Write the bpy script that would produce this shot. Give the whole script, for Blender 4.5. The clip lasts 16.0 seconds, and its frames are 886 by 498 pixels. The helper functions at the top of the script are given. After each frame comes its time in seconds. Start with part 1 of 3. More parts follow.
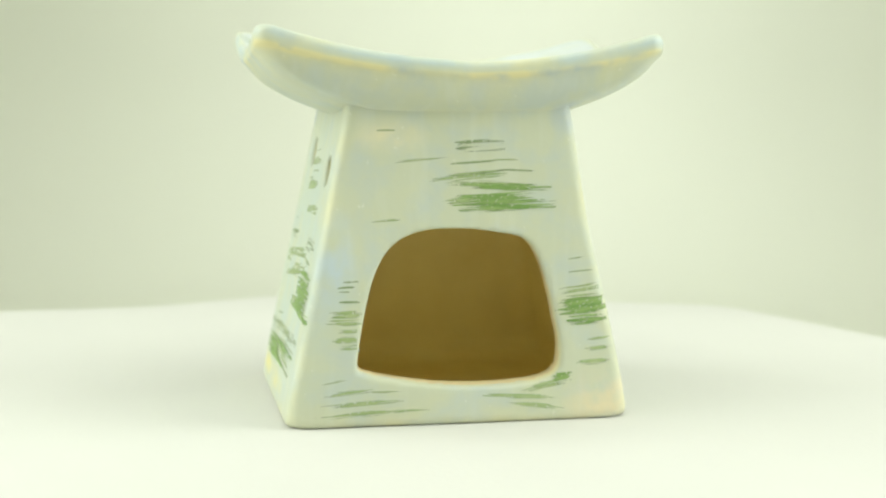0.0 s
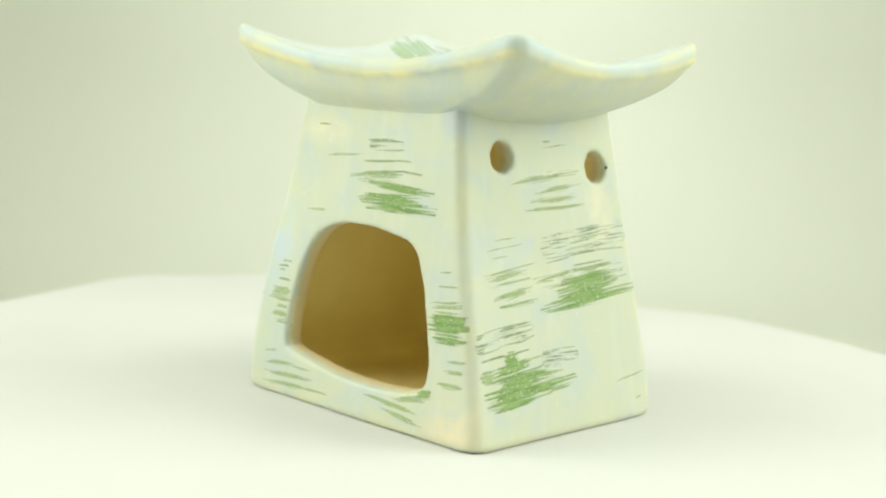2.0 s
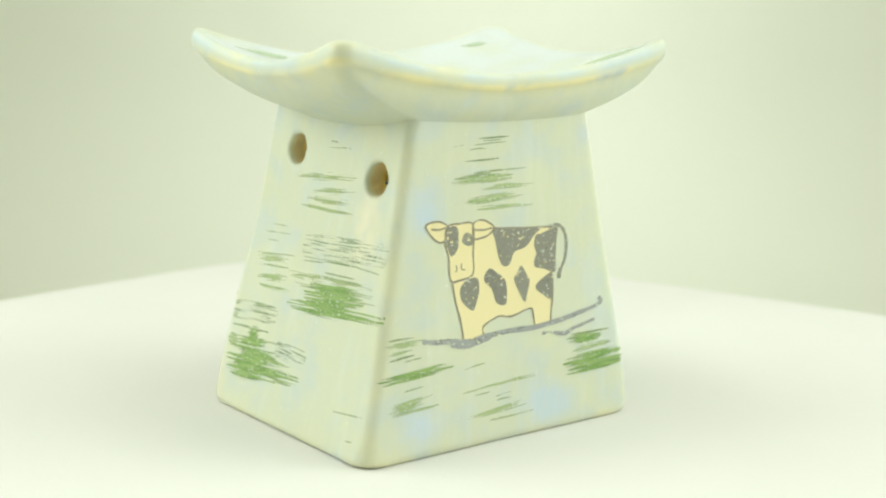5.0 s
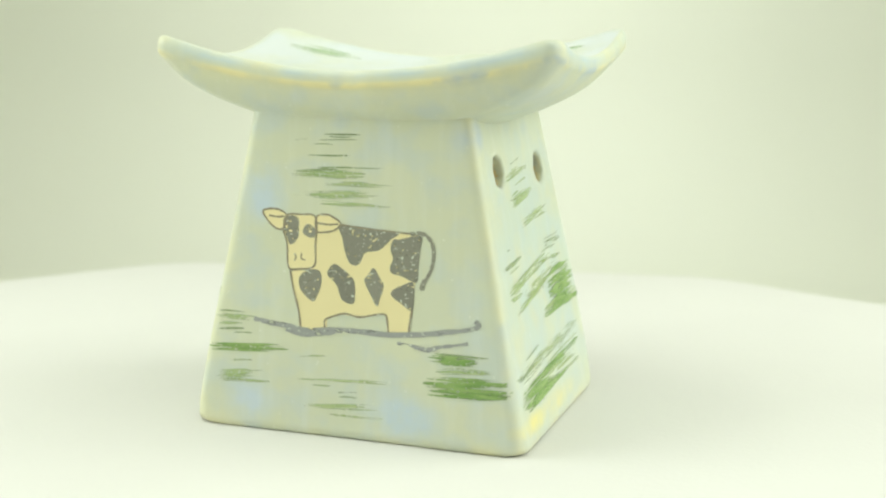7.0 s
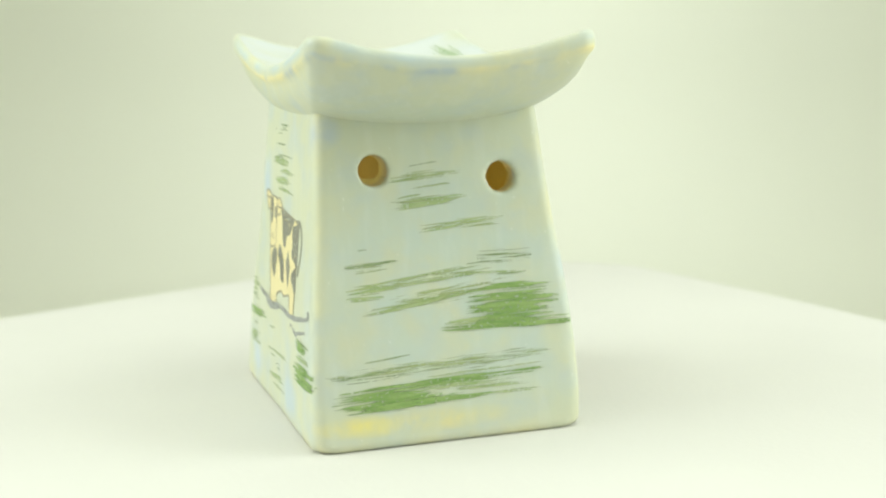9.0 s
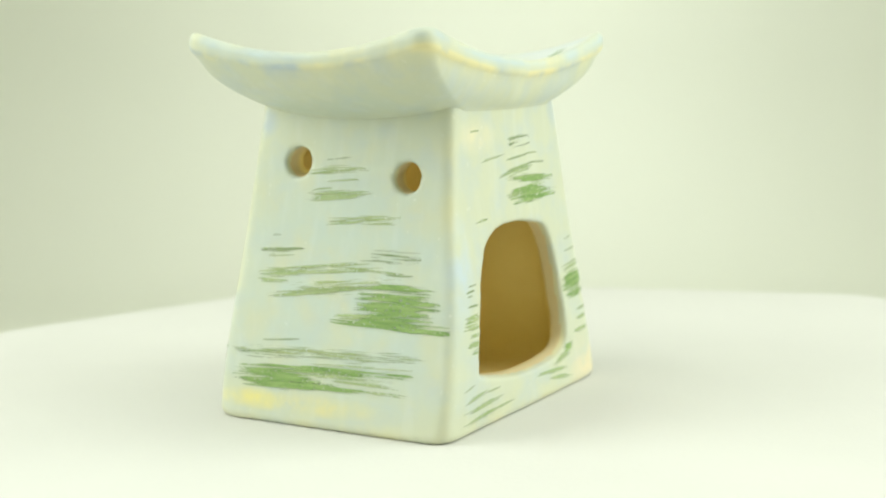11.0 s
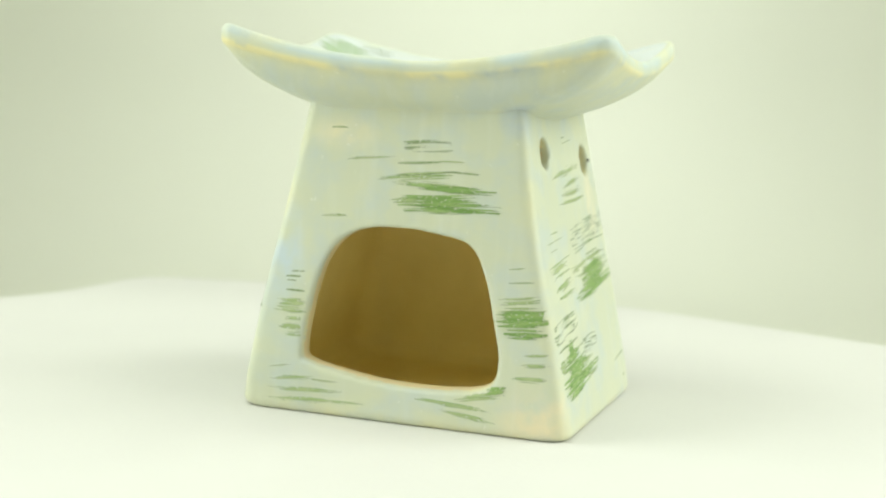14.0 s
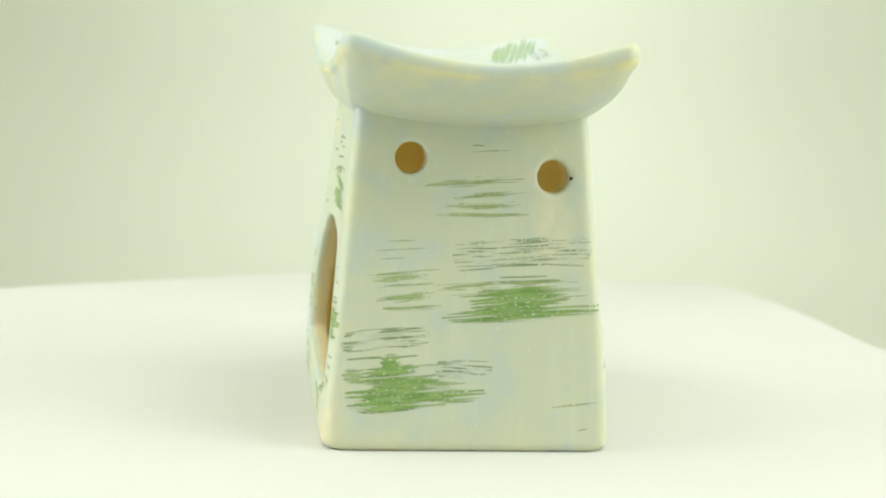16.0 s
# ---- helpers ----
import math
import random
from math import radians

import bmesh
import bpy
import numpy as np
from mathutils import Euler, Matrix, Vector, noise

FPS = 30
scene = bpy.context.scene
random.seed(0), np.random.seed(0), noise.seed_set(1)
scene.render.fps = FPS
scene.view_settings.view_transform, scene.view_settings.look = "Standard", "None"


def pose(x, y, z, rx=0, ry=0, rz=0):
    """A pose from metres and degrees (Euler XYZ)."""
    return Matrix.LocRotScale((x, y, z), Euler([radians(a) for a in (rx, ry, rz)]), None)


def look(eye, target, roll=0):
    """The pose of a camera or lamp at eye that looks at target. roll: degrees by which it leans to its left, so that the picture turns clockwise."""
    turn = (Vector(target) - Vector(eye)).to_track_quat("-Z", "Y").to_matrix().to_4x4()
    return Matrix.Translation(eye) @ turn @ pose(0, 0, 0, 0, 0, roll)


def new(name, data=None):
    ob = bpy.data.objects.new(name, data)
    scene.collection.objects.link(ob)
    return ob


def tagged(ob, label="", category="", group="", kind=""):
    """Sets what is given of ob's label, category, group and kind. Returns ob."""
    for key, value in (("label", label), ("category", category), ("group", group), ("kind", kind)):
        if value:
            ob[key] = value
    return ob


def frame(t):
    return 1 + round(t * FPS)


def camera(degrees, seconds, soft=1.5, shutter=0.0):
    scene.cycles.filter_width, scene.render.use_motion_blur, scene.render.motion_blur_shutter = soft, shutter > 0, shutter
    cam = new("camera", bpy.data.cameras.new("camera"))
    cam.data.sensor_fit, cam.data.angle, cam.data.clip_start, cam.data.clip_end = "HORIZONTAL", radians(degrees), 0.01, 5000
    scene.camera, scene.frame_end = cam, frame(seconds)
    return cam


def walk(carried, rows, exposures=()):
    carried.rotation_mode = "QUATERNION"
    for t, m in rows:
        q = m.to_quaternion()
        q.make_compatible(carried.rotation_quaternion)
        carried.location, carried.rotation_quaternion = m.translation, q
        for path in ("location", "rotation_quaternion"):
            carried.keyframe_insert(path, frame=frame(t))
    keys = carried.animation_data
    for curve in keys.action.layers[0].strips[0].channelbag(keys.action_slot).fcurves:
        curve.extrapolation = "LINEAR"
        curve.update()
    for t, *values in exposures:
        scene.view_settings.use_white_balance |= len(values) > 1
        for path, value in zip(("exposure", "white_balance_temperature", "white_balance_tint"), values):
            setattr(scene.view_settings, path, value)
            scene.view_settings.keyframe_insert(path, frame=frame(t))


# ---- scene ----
import itertools

cam = camera(35.0, 16.0, soft=2.2)
EYE = Vector((0.0, -0.41, 0.1116))
YAW, PITCH, ROLL = radians(-0.742), radians(-9.148), 0.867
AHEAD = Vector((-math.sin(YAW) * math.cos(PITCH), math.cos(YAW) * math.cos(PITCH), math.sin(PITCH)))
VIEW = look(EYE, EYE + AHEAD, ROLL)
walk(cam, [(0.0, VIEW), (16.0, VIEW)], exposures=[(0.0, 0.23), (16.0, 0.23)])
cam.data.dof.use_dof = True
cam.data.dof.focus_distance = 0.375
cam.data.dof.aperture_fstop = 13.0

# The turntable's angle, in degrees, at each time
ANGLES = [(0.0, 13.82), (0.5, 0.0), (1.0, -14.48), (1.5, -28.47), (2.0, -43.51), (2.5, -58.87), (3.0, -74.35),
          (3.5, -90.48), (4.0, -107.01), (4.5, -123.3), (5.0, -139.1), (5.5, -154.5), (6.0, -169.3),
          (6.5, -183.72), (7.0, -198.16), (7.5, -211.89), (8.0, -224.84), (8.5, -237.80), (9.0, -250.12),
          (9.5, -262.39), (10.0, -274.16), (10.5, -286.0), (11.0, -298.0), (11.5, -310.3), (12.0, -323.0),
          (12.5, -336.37), (13.0, -350.09), (13.5, -364.94), (14.0, -378.66), (14.5, -393.70), (15.0, -408.87),
          (15.5, -423.75), (16.0, -439.92)]
# How the sheet and the burner sit on the turning axle: a little off centre and tilted by two degrees
SEAT = Matrix(((0.99917, 0.04041, 0.00510, 0.00474), (-0.04057, 0.99852, 0.03634, 0.00416),
               (-0.00362, -0.03651, 0.99933, 0.0), (0, 0, 0, 1)))


# ---- world and light ----
world = bpy.data.worlds.new("world")
scene.world = world
world.use_nodes = True
world.node_tree.nodes["Background"].inputs["Color"].default_value = (0.9, 0.95, 0.8, 1)
world.node_tree.nodes["Background"].inputs["Strength"].default_value = 0.05
LIGHT = (0.965, 1.0, 0.885)


def area_lamp(name, eye, target, width, depth, watts, spread=180, colour=LIGHT):
    data = bpy.data.lights.new(name, "AREA")
    data.shape, data.size, data.size_y = "RECTANGLE", width, depth
    data.energy, data.color, data.spread = watts, colour, radians(spread)
    lamp = new(name, data)
    lamp.matrix_world = look(eye, target)
    return lamp


area_lamp("top_lamp", (0, -0.14, 0.84), (0, -0.02, 0), 0.9, 0.75, 3.75)
area_lamp("side_lamp", (-0.56, -0.06, 0.33), (0, -0.02, 0.03), 0.5, 0.46, 1.24, 125, (0.95, 1.0, 0.92))
area_lamp("side_lamp", (0.56, -0.06, 0.33), (0, -0.02, 0.03), 0.5, 0.46, 1.31, 125, (0.95, 1.0, 0.92))
# Unseen fill light, added to lift the middle of the backdrop above its edges
area_lamp("backdrop_fill", (0.06, 0.10, 0.46), (0.08, 0.66, 0.12), 0.2, 0.2, 0.30, 74, (0.95, 1.0, 0.94))


# ---- materials ----
def material(name, base, rough=0.6, spec=0.3):
    m = bpy.data.materials.new(name)
    m.use_nodes = True
    p = m.node_tree.nodes["Principled BSDF"]
    p.inputs["Base Color"].default_value = (*base, 1)
    p.inputs["Roughness"].default_value = rough
    p.inputs["Specular IOR Level"].default_value = spec
    return m, m.node_tree, p


def noise_node(tree, scale, detail=3.0, stretch=(1, 1, 1), offset=(0, 0, 0), coords="Object"):
    tc = tree.nodes.new("ShaderNodeTexCoord")
    mp = tree.nodes.new("ShaderNodeMapping")
    mp.inputs["Scale"].default_value = stretch
    mp.inputs["Location"].default_value = offset
    nz = tree.nodes.new("ShaderNodeTexNoise")
    nz.inputs["Scale"].default_value, nz.inputs["Detail"].default_value = scale, detail
    tree.links.new(tc.outputs[coords], mp.inputs[0])
    tree.links.new(mp.outputs[0], nz.inputs["Vector"])
    return nz.outputs["Fac"]


def ramp(tree, fac, low, high, top=1.0):
    r = tree.nodes.new("ShaderNodeMapRange")
    r.inputs["From Min"].default_value, r.inputs["From Max"].default_value = low, high
    r.inputs["To Max"].default_value = top
    tree.links.new(fac, r.inputs["Value"])
    return r.outputs[0]


def mix(tree, fac, a, b):
    n = tree.nodes.new("ShaderNodeMix")
    n.data_type = "RGBA"
    if isinstance(fac, float):
        n.inputs[0].default_value = fac
    else:
        tree.links.new(fac, n.inputs[0])
    for slot, value in ((6, a), (7, b)):
        if isinstance(value, tuple):
            n.inputs[slot].default_value = (*value, 1)
        else:
            tree.links.new(value, n.inputs[slot])
    return n.outputs[2]


def multiply(tree, a, b):
    n = tree.nodes.new("ShaderNodeMath")
    n.operation = "MULTIPLY"
    tree.links.new(a, n.inputs[0])
    tree.links.new(b, n.inputs[1])
    return n.outputs[0]


def bump(tree, p, fac, distance, strength=1.0):
    n = tree.nodes.new("ShaderNodeBump")
    n.inputs["Distance"].default_value, n.inputs["Strength"].default_value = distance, strength
    tree.links.new(fac, n.inputs["Height"])
    tree.links.new(n.outputs[0], p.inputs["Normal"])


def stain(tree, base, centre, radii, colour, most):
    """A soft uneven patch of thin colour in the glaze, centre and radii in mm."""
    tc, mp = tree.nodes.new("ShaderNodeTexCoord"), tree.nodes.new("ShaderNodeMapping")
    mp.inputs["Scale"].default_value = [1000 / r for r in radii]
    mp.inputs["Location"].default_value = [-c / r for c, r in zip(centre, radii)]
    ball = tree.nodes.new("ShaderNodeTexGradient")
    ball.gradient_type = "SPHERICAL"
    tree.links.new(tc.outputs["Object"], mp.inputs[0])
    tree.links.new(mp.outputs[0], ball.inputs[0])
    uneven = ramp(tree, noise_node(tree, 120, 4, (1, 1, 1), (centre[0] * 0.1, 0, 0)), 0.3, 0.6)
    return mix(tree, multiply(tree, ramp(tree, ball.outputs["Fac"], 0.0, 0.7, min(most, 1.0) * 0.8), uneven), base, colour)


def glaze_material():
    """Off-white satin glaze with thin washes of blue and yellow, broken to cream on the edges."""
    m, t, p = material("white_glaze", (0.80, 0.80, 0.76), 0.42, 0.35)
    blue = ramp(t, noise_node(t, 95, 7, (1, 1, 1.1)), 0.45, 0.66, 0.66)
    yellow = ramp(t, noise_node(t, 80, 7, (1, 1, 1.2), (0.31, 0.2, 0.7)), 0.52, 0.76, 0.32)
    base = mix(t, blue, (0.615, 0.645, 0.505), (0.54, 0.61, 0.60))
    base = mix(t, yellow, base, (0.69, 0.69, 0.45))
    for centre, radii, colour, most in (
            ((-48.5, 13, 6.5), (7, 38, 3.6), (0.84, 0.73, 0.26), 1.3), ((-48.5, 24, 6.5), (7, 16, 3.2), (0.84, 0.74, 0.22), 1.3), ((42, -38, 6), (16, 8, 12), (0.82, 0.70, 0.48), 1.0),
            ((-42, 0, 45), (16, 60, 75), (0.545, 0.645, 0.61), 0.85),
            ((-15, 38, 7), (14, 6, 10), (0.50, 0.62, 0.76), 1.1), ((28, 34, 66), (9, 6, 11), (0.52, 0.63, 0.76), 0.9),
            ((31, -31, 85), (7, 7, 6), (0.42, 0.52, 0.66), 1.0), ((-36, -36, 45), (8, 6, 20), (0.55, 0.66, 0.78), 0.9),
            ((36, 22, 58), (7, 7, 14), (0.82, 0.75, 0.54), 0.9), ((31, 38, 8), (10, 6, 8), (0.55, 0.65, 0.77), 0.9),
            ((-32, 31, 84), (7, 7, 6), (0.45, 0.55, 0.70), 0.9), ((-20, -33, 80), (12, 5, 6), (0.83, 0.76, 0.52), 0.9)):
        base = stain(t, base, centre, radii, colour, most)
    hatch = ramp(t, noise_node(t, 260, 2, (1, 1, 0.07), (0.1, 0.6, 0.2)), 0.52, 0.72, 0.1)
    base = mix(t, hatch, base, (0.80, 0.84, 0.86))
    specks = ramp(t, noise_node(t, 700, 1, (1, 1, 1), (0.7, 0.7, 0.1)), 0.755, 0.79, 0.3)
    base = mix(t, specks, base, (0.90, 0.91, 0.88))
    wear = t.nodes.new("ShaderNodeAttribute")
    wear.attribute_name = "edge_wear"
    spots = ramp(t, noise_node(t, 55, 4, (1, 1, 1), (0.5, 0.1, 0.2)), 0.36, 0.62)
    base = mix(t, multiply(t, wear.outputs["Fac"], spots), base, (0.80, 0.745, 0.44))
    rim = t.nodes.new("ShaderNodeAttribute")
    rim.attribute_name = "rim_blue"
    base = mix(t, multiply(t, rim.outputs["Fac"], ramp(t, noise_node(t, 48, 4, (1, 1, 1), (0.2, 0.8, 0.3)), 0.38, 0.6)), base, (0.55, 0.655, 0.69))
    blots = ramp(t, noise_node(t, 60, 3, (1, 1, 1), (0.9, 0.4, 0.6)), 0.55, 0.68, 0.8)
    base = mix(t, multiply(t, wear.outputs["Fac"], blots), base, (0.46, 0.55, 0.62))
    hollow = t.nodes.new("ShaderNodeAttribute")
    hollow.attribute_name = "hollow"
    base = mix(t, multiply(t, hollow.outputs["Fac"], ramp(t, noise_node(t, 40, 4, (1, 1, 1), (0.6, 0.2, 0.1)), 0.3, 0.55)), base, (0.64, 0.69, 0.71))
    t.links.new(base, p.inputs["Base Color"])
    bump(t, p, noise_node(t, 420, 3), 0.0002, 0.2)
    return m


def clay_material():
    m, t, p = material("bare_clay", (0.58, 0.43, 0.20), 0.75, 0.2)
    t.links.new(mix(t, ramp(t, noise_node(t, 70, 4), 0.35, 0.7), (0.95, 0.79, 0.345), (0.90, 0.73, 0.295)), p.inputs["Base Color"])
    inner = p.inputs["Base Color"].links[0].from_socket
    jamb = t.nodes.new("ShaderNodeAttribute")
    jamb.attribute_name = "jamb"
    t.links.new(mix(t, jamb.outputs["Fac"], inner, (0.72, 0.61, 0.36)), p.inputs["Base Color"])
    bump(t, p, noise_node(t, 900, 3), 0.0003, 0.3)
    return m


def paint_material(name, a, b, rough=0.5, grain=1300, stretch=(0.16, 0.16, 1), cover=0.6):
    """A brushed underglaze colour: it varies from streak to streak, and the glaze shows where the brush ran dry."""
    m, t, p = material(name, a, rough, 0.3)
    geo = t.nodes.new("ShaderNodeNewGeometry")
    base = mix(t, geo.outputs["Random Per Island"], a, b)
    if cover < 1:
        edge = 0.5 - (cover - 0.5) * 0.45
        t.links.new(ramp(t, noise_node(t, grain, 3, stretch), edge - 0.06, edge + 0.06), p.inputs["Alpha"])
        pores = ramp(t, noise_node(t, 1400, 1, (0.7, 0.7, 1), (0.3, 0.1, 0.5)), 0.65, 0.71, 0.75)
        base = mix(t, pores, base, (0.72, 0.77, 0.66))
    t.links.new(base, p.inputs["Base Color"])
    return m


def brushed_material(name, a, b, load, amount, fineness, most):
    """Colour dragged on with a stiff brush: bristle streaks along the stroke, breaking up where little paint was left."""
    m, t, p = material(name, a, 0.5, 0.3)
    uv = t.nodes.new("ShaderNodeUVMap")
    uv.uv_map = "stroke"

    def streaks(scale, stretch, detail):
        mp, nz = t.nodes.new("ShaderNodeMapping"), t.nodes.new("ShaderNodeTexNoise")
        mp.inputs["Scale"].default_value = stretch
        nz.inputs["Scale"].default_value, nz.inputs["Detail"].default_value = scale, detail
        t.links.new(uv.outputs[0], mp.inputs[0])
        t.links.new(mp.outputs[0], nz.inputs["Vector"])
        return nz.outputs["Fac"]
    paint = t.nodes.new("ShaderNodeAttribute")
    paint.attribute_name = "paint_load"
    bristle = streaks(fineness, (0.032, 1, 1), 3)
    pits = streaks(1.5, (0.6, 1, 1), 2)
    total = t.nodes.new("ShaderNodeMath")
    total.operation = "MULTIPLY_ADD"
    t.links.new(paint.outputs["Fac"], total.inputs[0])
    total.inputs[1].default_value = load
    dry = t.nodes.new("ShaderNodeMath")
    dry.operation = "MULTIPLY_ADD"
    t.links.new(bristle, dry.inputs[0])
    dry.inputs[1].default_value = 3.0 * amount
    dry.inputs[2].default_value = -1.5 * amount - 0.5
    t.links.new(dry.outputs[0], total.inputs[2])
    cover = ramp(t, total.outputs[0], -0.15, 0.3, most)
    whole = ramp(t, pits, 0.65, 0.59)
    t.links.new(multiply(t, cover, whole), p.inputs["Alpha"])
    tone = ramp(t, streaks(fineness * 0.6, (0.12, 1, 1), 3), 0.36, 0.64)
    t.links.new(mix(t, tone, a, b), p.inputs["Base Color"])
    return m


def plain_material(name, a, b, scale, rough=0.8, relief=0.0002):
    m, t, p = material(name, a, rough, 0.15)
    t.links.new(mix(t, ramp(t, noise_node(t, scale, 4), 0.3, 0.7), a, b), p.inputs["Base Color"])
    bump(t, p, noise_node(t, scale * 40, 3), relief, 0.4)
    return m


GLAZE = glaze_material()
CLAY = clay_material()
GREEN = brushed_material("green_paint", (0.19, 0.335, 0.09), (0.335, 0.475, 0.18), 1.4, 2.0, 1.6, 0.92)
OLIVE = brushed_material("thin_green_paint", (0.33, 0.47, 0.20), (0.53, 0.62, 0.33), 1.05, 1.8, 2.2, 0.74)
PALE = brushed_material("olive_paint", (0.33, 0.45, 0.18), (0.53, 0.61, 0.33), 1.0, 1.7, 2.6, 0.66)
HAIR = brushed_material("dark_green_line", (0.22, 0.31, 0.14), (0.37, 0.46, 0.26), 1.1, 1.6, 2.0, 0.78)
DARK = brushed_material("dark_green_paint", (0.22, 0.31, 0.15), (0.42, 0.51, 0.31), 0.22, 2.2, 2.6, 0.62)
TINT = brushed_material("pale_olive_paint", (0.44, 0.55, 0.23), (0.57, 0.64, 0.37), 0.62, 2.0, 2.9, 0.6)
FAINT = brushed_material("faint_green_paint", (0.36, 0.55, 0.25), (0.55, 0.68, 0.42), 0.85, 1.8, 1.2, 0.55)
CREAM = paint_material("cream_paint", (0.80, 0.715, 0.42), (0.80, 0.715, 0.42), cover=1.0)
GREY = paint_material("grey_paint", (0.22, 0.22, 0.185), (0.29, 0.29, 0.24), grain=1100, stretch=(0.7, 0.7, 1), cover=0.83)
SMEAR = paint_material("pale_grey_paint", (0.25, 0.265, 0.26), (0.34, 0.355, 0.35), grain=700, stretch=(0.3, 0.3, 1), cover=0.84)
LINE = paint_material("dark_line_paint", (0.24, 0.21, 0.15), (0.30, 0.27, 0.20), grain=900, stretch=(1, 1, 1), cover=0.86)
PIT = paint_material("dark_pit", (0.03, 0.03, 0.025), (0.03, 0.03, 0.025), cover=1.0)
SHEET = plain_material("white_sheet", (0.695, 0.695, 0.672), (0.67, 0.67, 0.648), 12, 0.7)
FABRIC = plain_material("white_fabric", (0.690, 0.703, 0.624), (0.665, 0.678, 0.60), 3, 0.9, 0.0004)
PLASTIC = plain_material("white_plastic", (0.7, 0.7, 0.68), (0.66, 0.66, 0.64), 30, 0.4)


# ---- mesh helpers ----
def part(name, bm, mat, parent, label=""):
    """Links a bmesh as one mesh object under a thing or a part."""
    mesh = bpy.data.meshes.new(name)
    bm.to_mesh(mesh)
    bm.free()
    for slot in mat if isinstance(mat, (list, tuple)) else [mat]:
        mesh.materials.append(slot)
    ob = new(name, mesh)
    ob.parent = parent
    return tagged(ob, label)


def loft(bm, rings, closed_ends=True):
    """Faces between rings of equal length; the ends are capped."""
    rows = [[bm.verts.new(p) for p in ring] for ring in rings]
    n = len(rows[0])
    for a, b in zip(rows, rows[1:]):
        for i in range(n):
            bm.faces.new((a[i], a[(i + 1) % n], b[(i + 1) % n], b[i]))
    if closed_ends:
        bm.faces.new(rows[0][::-1])
        bm.faces.new(rows[-1])
    return rows


def smooth(bm):
    for f in bm.faces:
        f.smooth = True


def rounded_rectangle(hx, hy, radius, arc=8, side=12):
    """Points round a rectangle with rounded corners, anticlockwise from the middle of its right side."""
    out = []
    for k, (sx, sy) in enumerate(((1, 1), (-1, 1), (-1, -1), (1, -1))):
        cx, cy = sx * (hx - radius), sy * (hy - radius)
        for i in range(arc + 1):
            a = radians(90 * k + 90 * i / arc)
            out.append((cx + radius * math.cos(a), cy + radius * math.sin(a)))
        nx, ny = ((-1, 1), (-1, -1), (1, -1), (1, 1))[k]
        ex, ey = nx * (hx - radius) + (radius * math.cos(radians(90 * k + 90))), ny * (hy - radius) + radius * math.sin(radians(90 * k + 90))
        x0, y0 = out[-1]
        for i in range(1, side):
            out.append((x0 + (ex - x0) * i / side, y0 + (ey - y0) * i / side))
    return out


def catmull(points, steps=6, closed=True):
    """A smooth line through a few points."""
    pts = [Vector(p) for p in points]
    n, out = len(pts), []
    for i in range(n if closed else n - 1):
        p = [pts[(i + k) % n] if closed else pts[min(max(i + k, 0), n - 1)] for k in (-1, 0, 1, 2)]
        for s in range(steps):
            t = s / steps
            out.append(0.5 * (2 * p[1] + (p[2] - p[0]) * t + (2 * p[0] - 5 * p[1] + 4 * p[2] - p[3]) * t * t
                              + (3 * p[1] - p[0] - 3 * p[2] + p[3]) * t ** 3))
    if not closed:
        out.append(pts[-1])
    return out


# ---- the light tent ----
def light_tent():
    """White fabric round the set: floor, fillet and walls in one sweep."""
    bm = bmesh.new()
    floor_z, fillet, centre = -0.075, 0.16, Vector((0, -0.08))
    rings = []
    for hx, hy, z in [(0.05, 0.05, floor_z), (0.3, 0.34, floor_z)] + [
            (0.54 + fillet * math.sin(a), 0.58 + fillet * math.sin(a), floor_z + fillet * (1 - math.cos(a)))
            for a in [radians(d) for d in range(0, 91, 10)]] + [(0.70, 0.74, 0.5), (0.70, 0.74, 0.9)]:
        r = min(0.42, hx * 0.8)
        rings.append([(x + centre.x, y + centre.y, z) for x, y in rounded_rectangle(hx, hy, r, 12, 8)])
    rows = loft(bm, rings, False)
    bm.faces.new(rows[0])
    smooth(bm)
    ob = part("backdrop", bm, FABRIC, None)
    shell = ob.modifiers.new("thickness", "SOLIDIFY")
    shell.thickness, shell.offset = 0.004, 1
    tagged(ob, "seamless white fabric backdrop of a light tent", "backdrop", kind="structure")
    bm = bmesh.new()
    loft(bm, [[(x, y - 0.08, z) for x, y in rounded_rectangle(0.705, 0.745, 0.42, 12, 8)] for z in (0.9, 0.905)])
    tagged(part("ceiling", bm, FABRIC, None), "white fabric top of the light tent", "ceiling", kind="structure")


light_tent()

# ---- turntable ----


def turntable_base():
    root = tagged(new("turntable"), "white plastic turntable foot under the sheet", "turntable")
    root.location = (0, 0, -0.075)
    bm = bmesh.new()
    ring = lambda r, z: [(r * math.cos(a), r * math.sin(a), z) for a in [2 * math.pi * i / 64 for i in range(64)]]
    loft(bm, [ring(0.11, 0), ring(0.112, 0.004), ring(0.108, 0.045), ring(0.104, 0.049)])
    part("housing", bm, PLASTIC, root)
    bm = bmesh.new()
    loft(bm, [ring(0.018, 0.049), ring(0.018, 0.064)])
    part("axle", bm, PLASTIC, root)


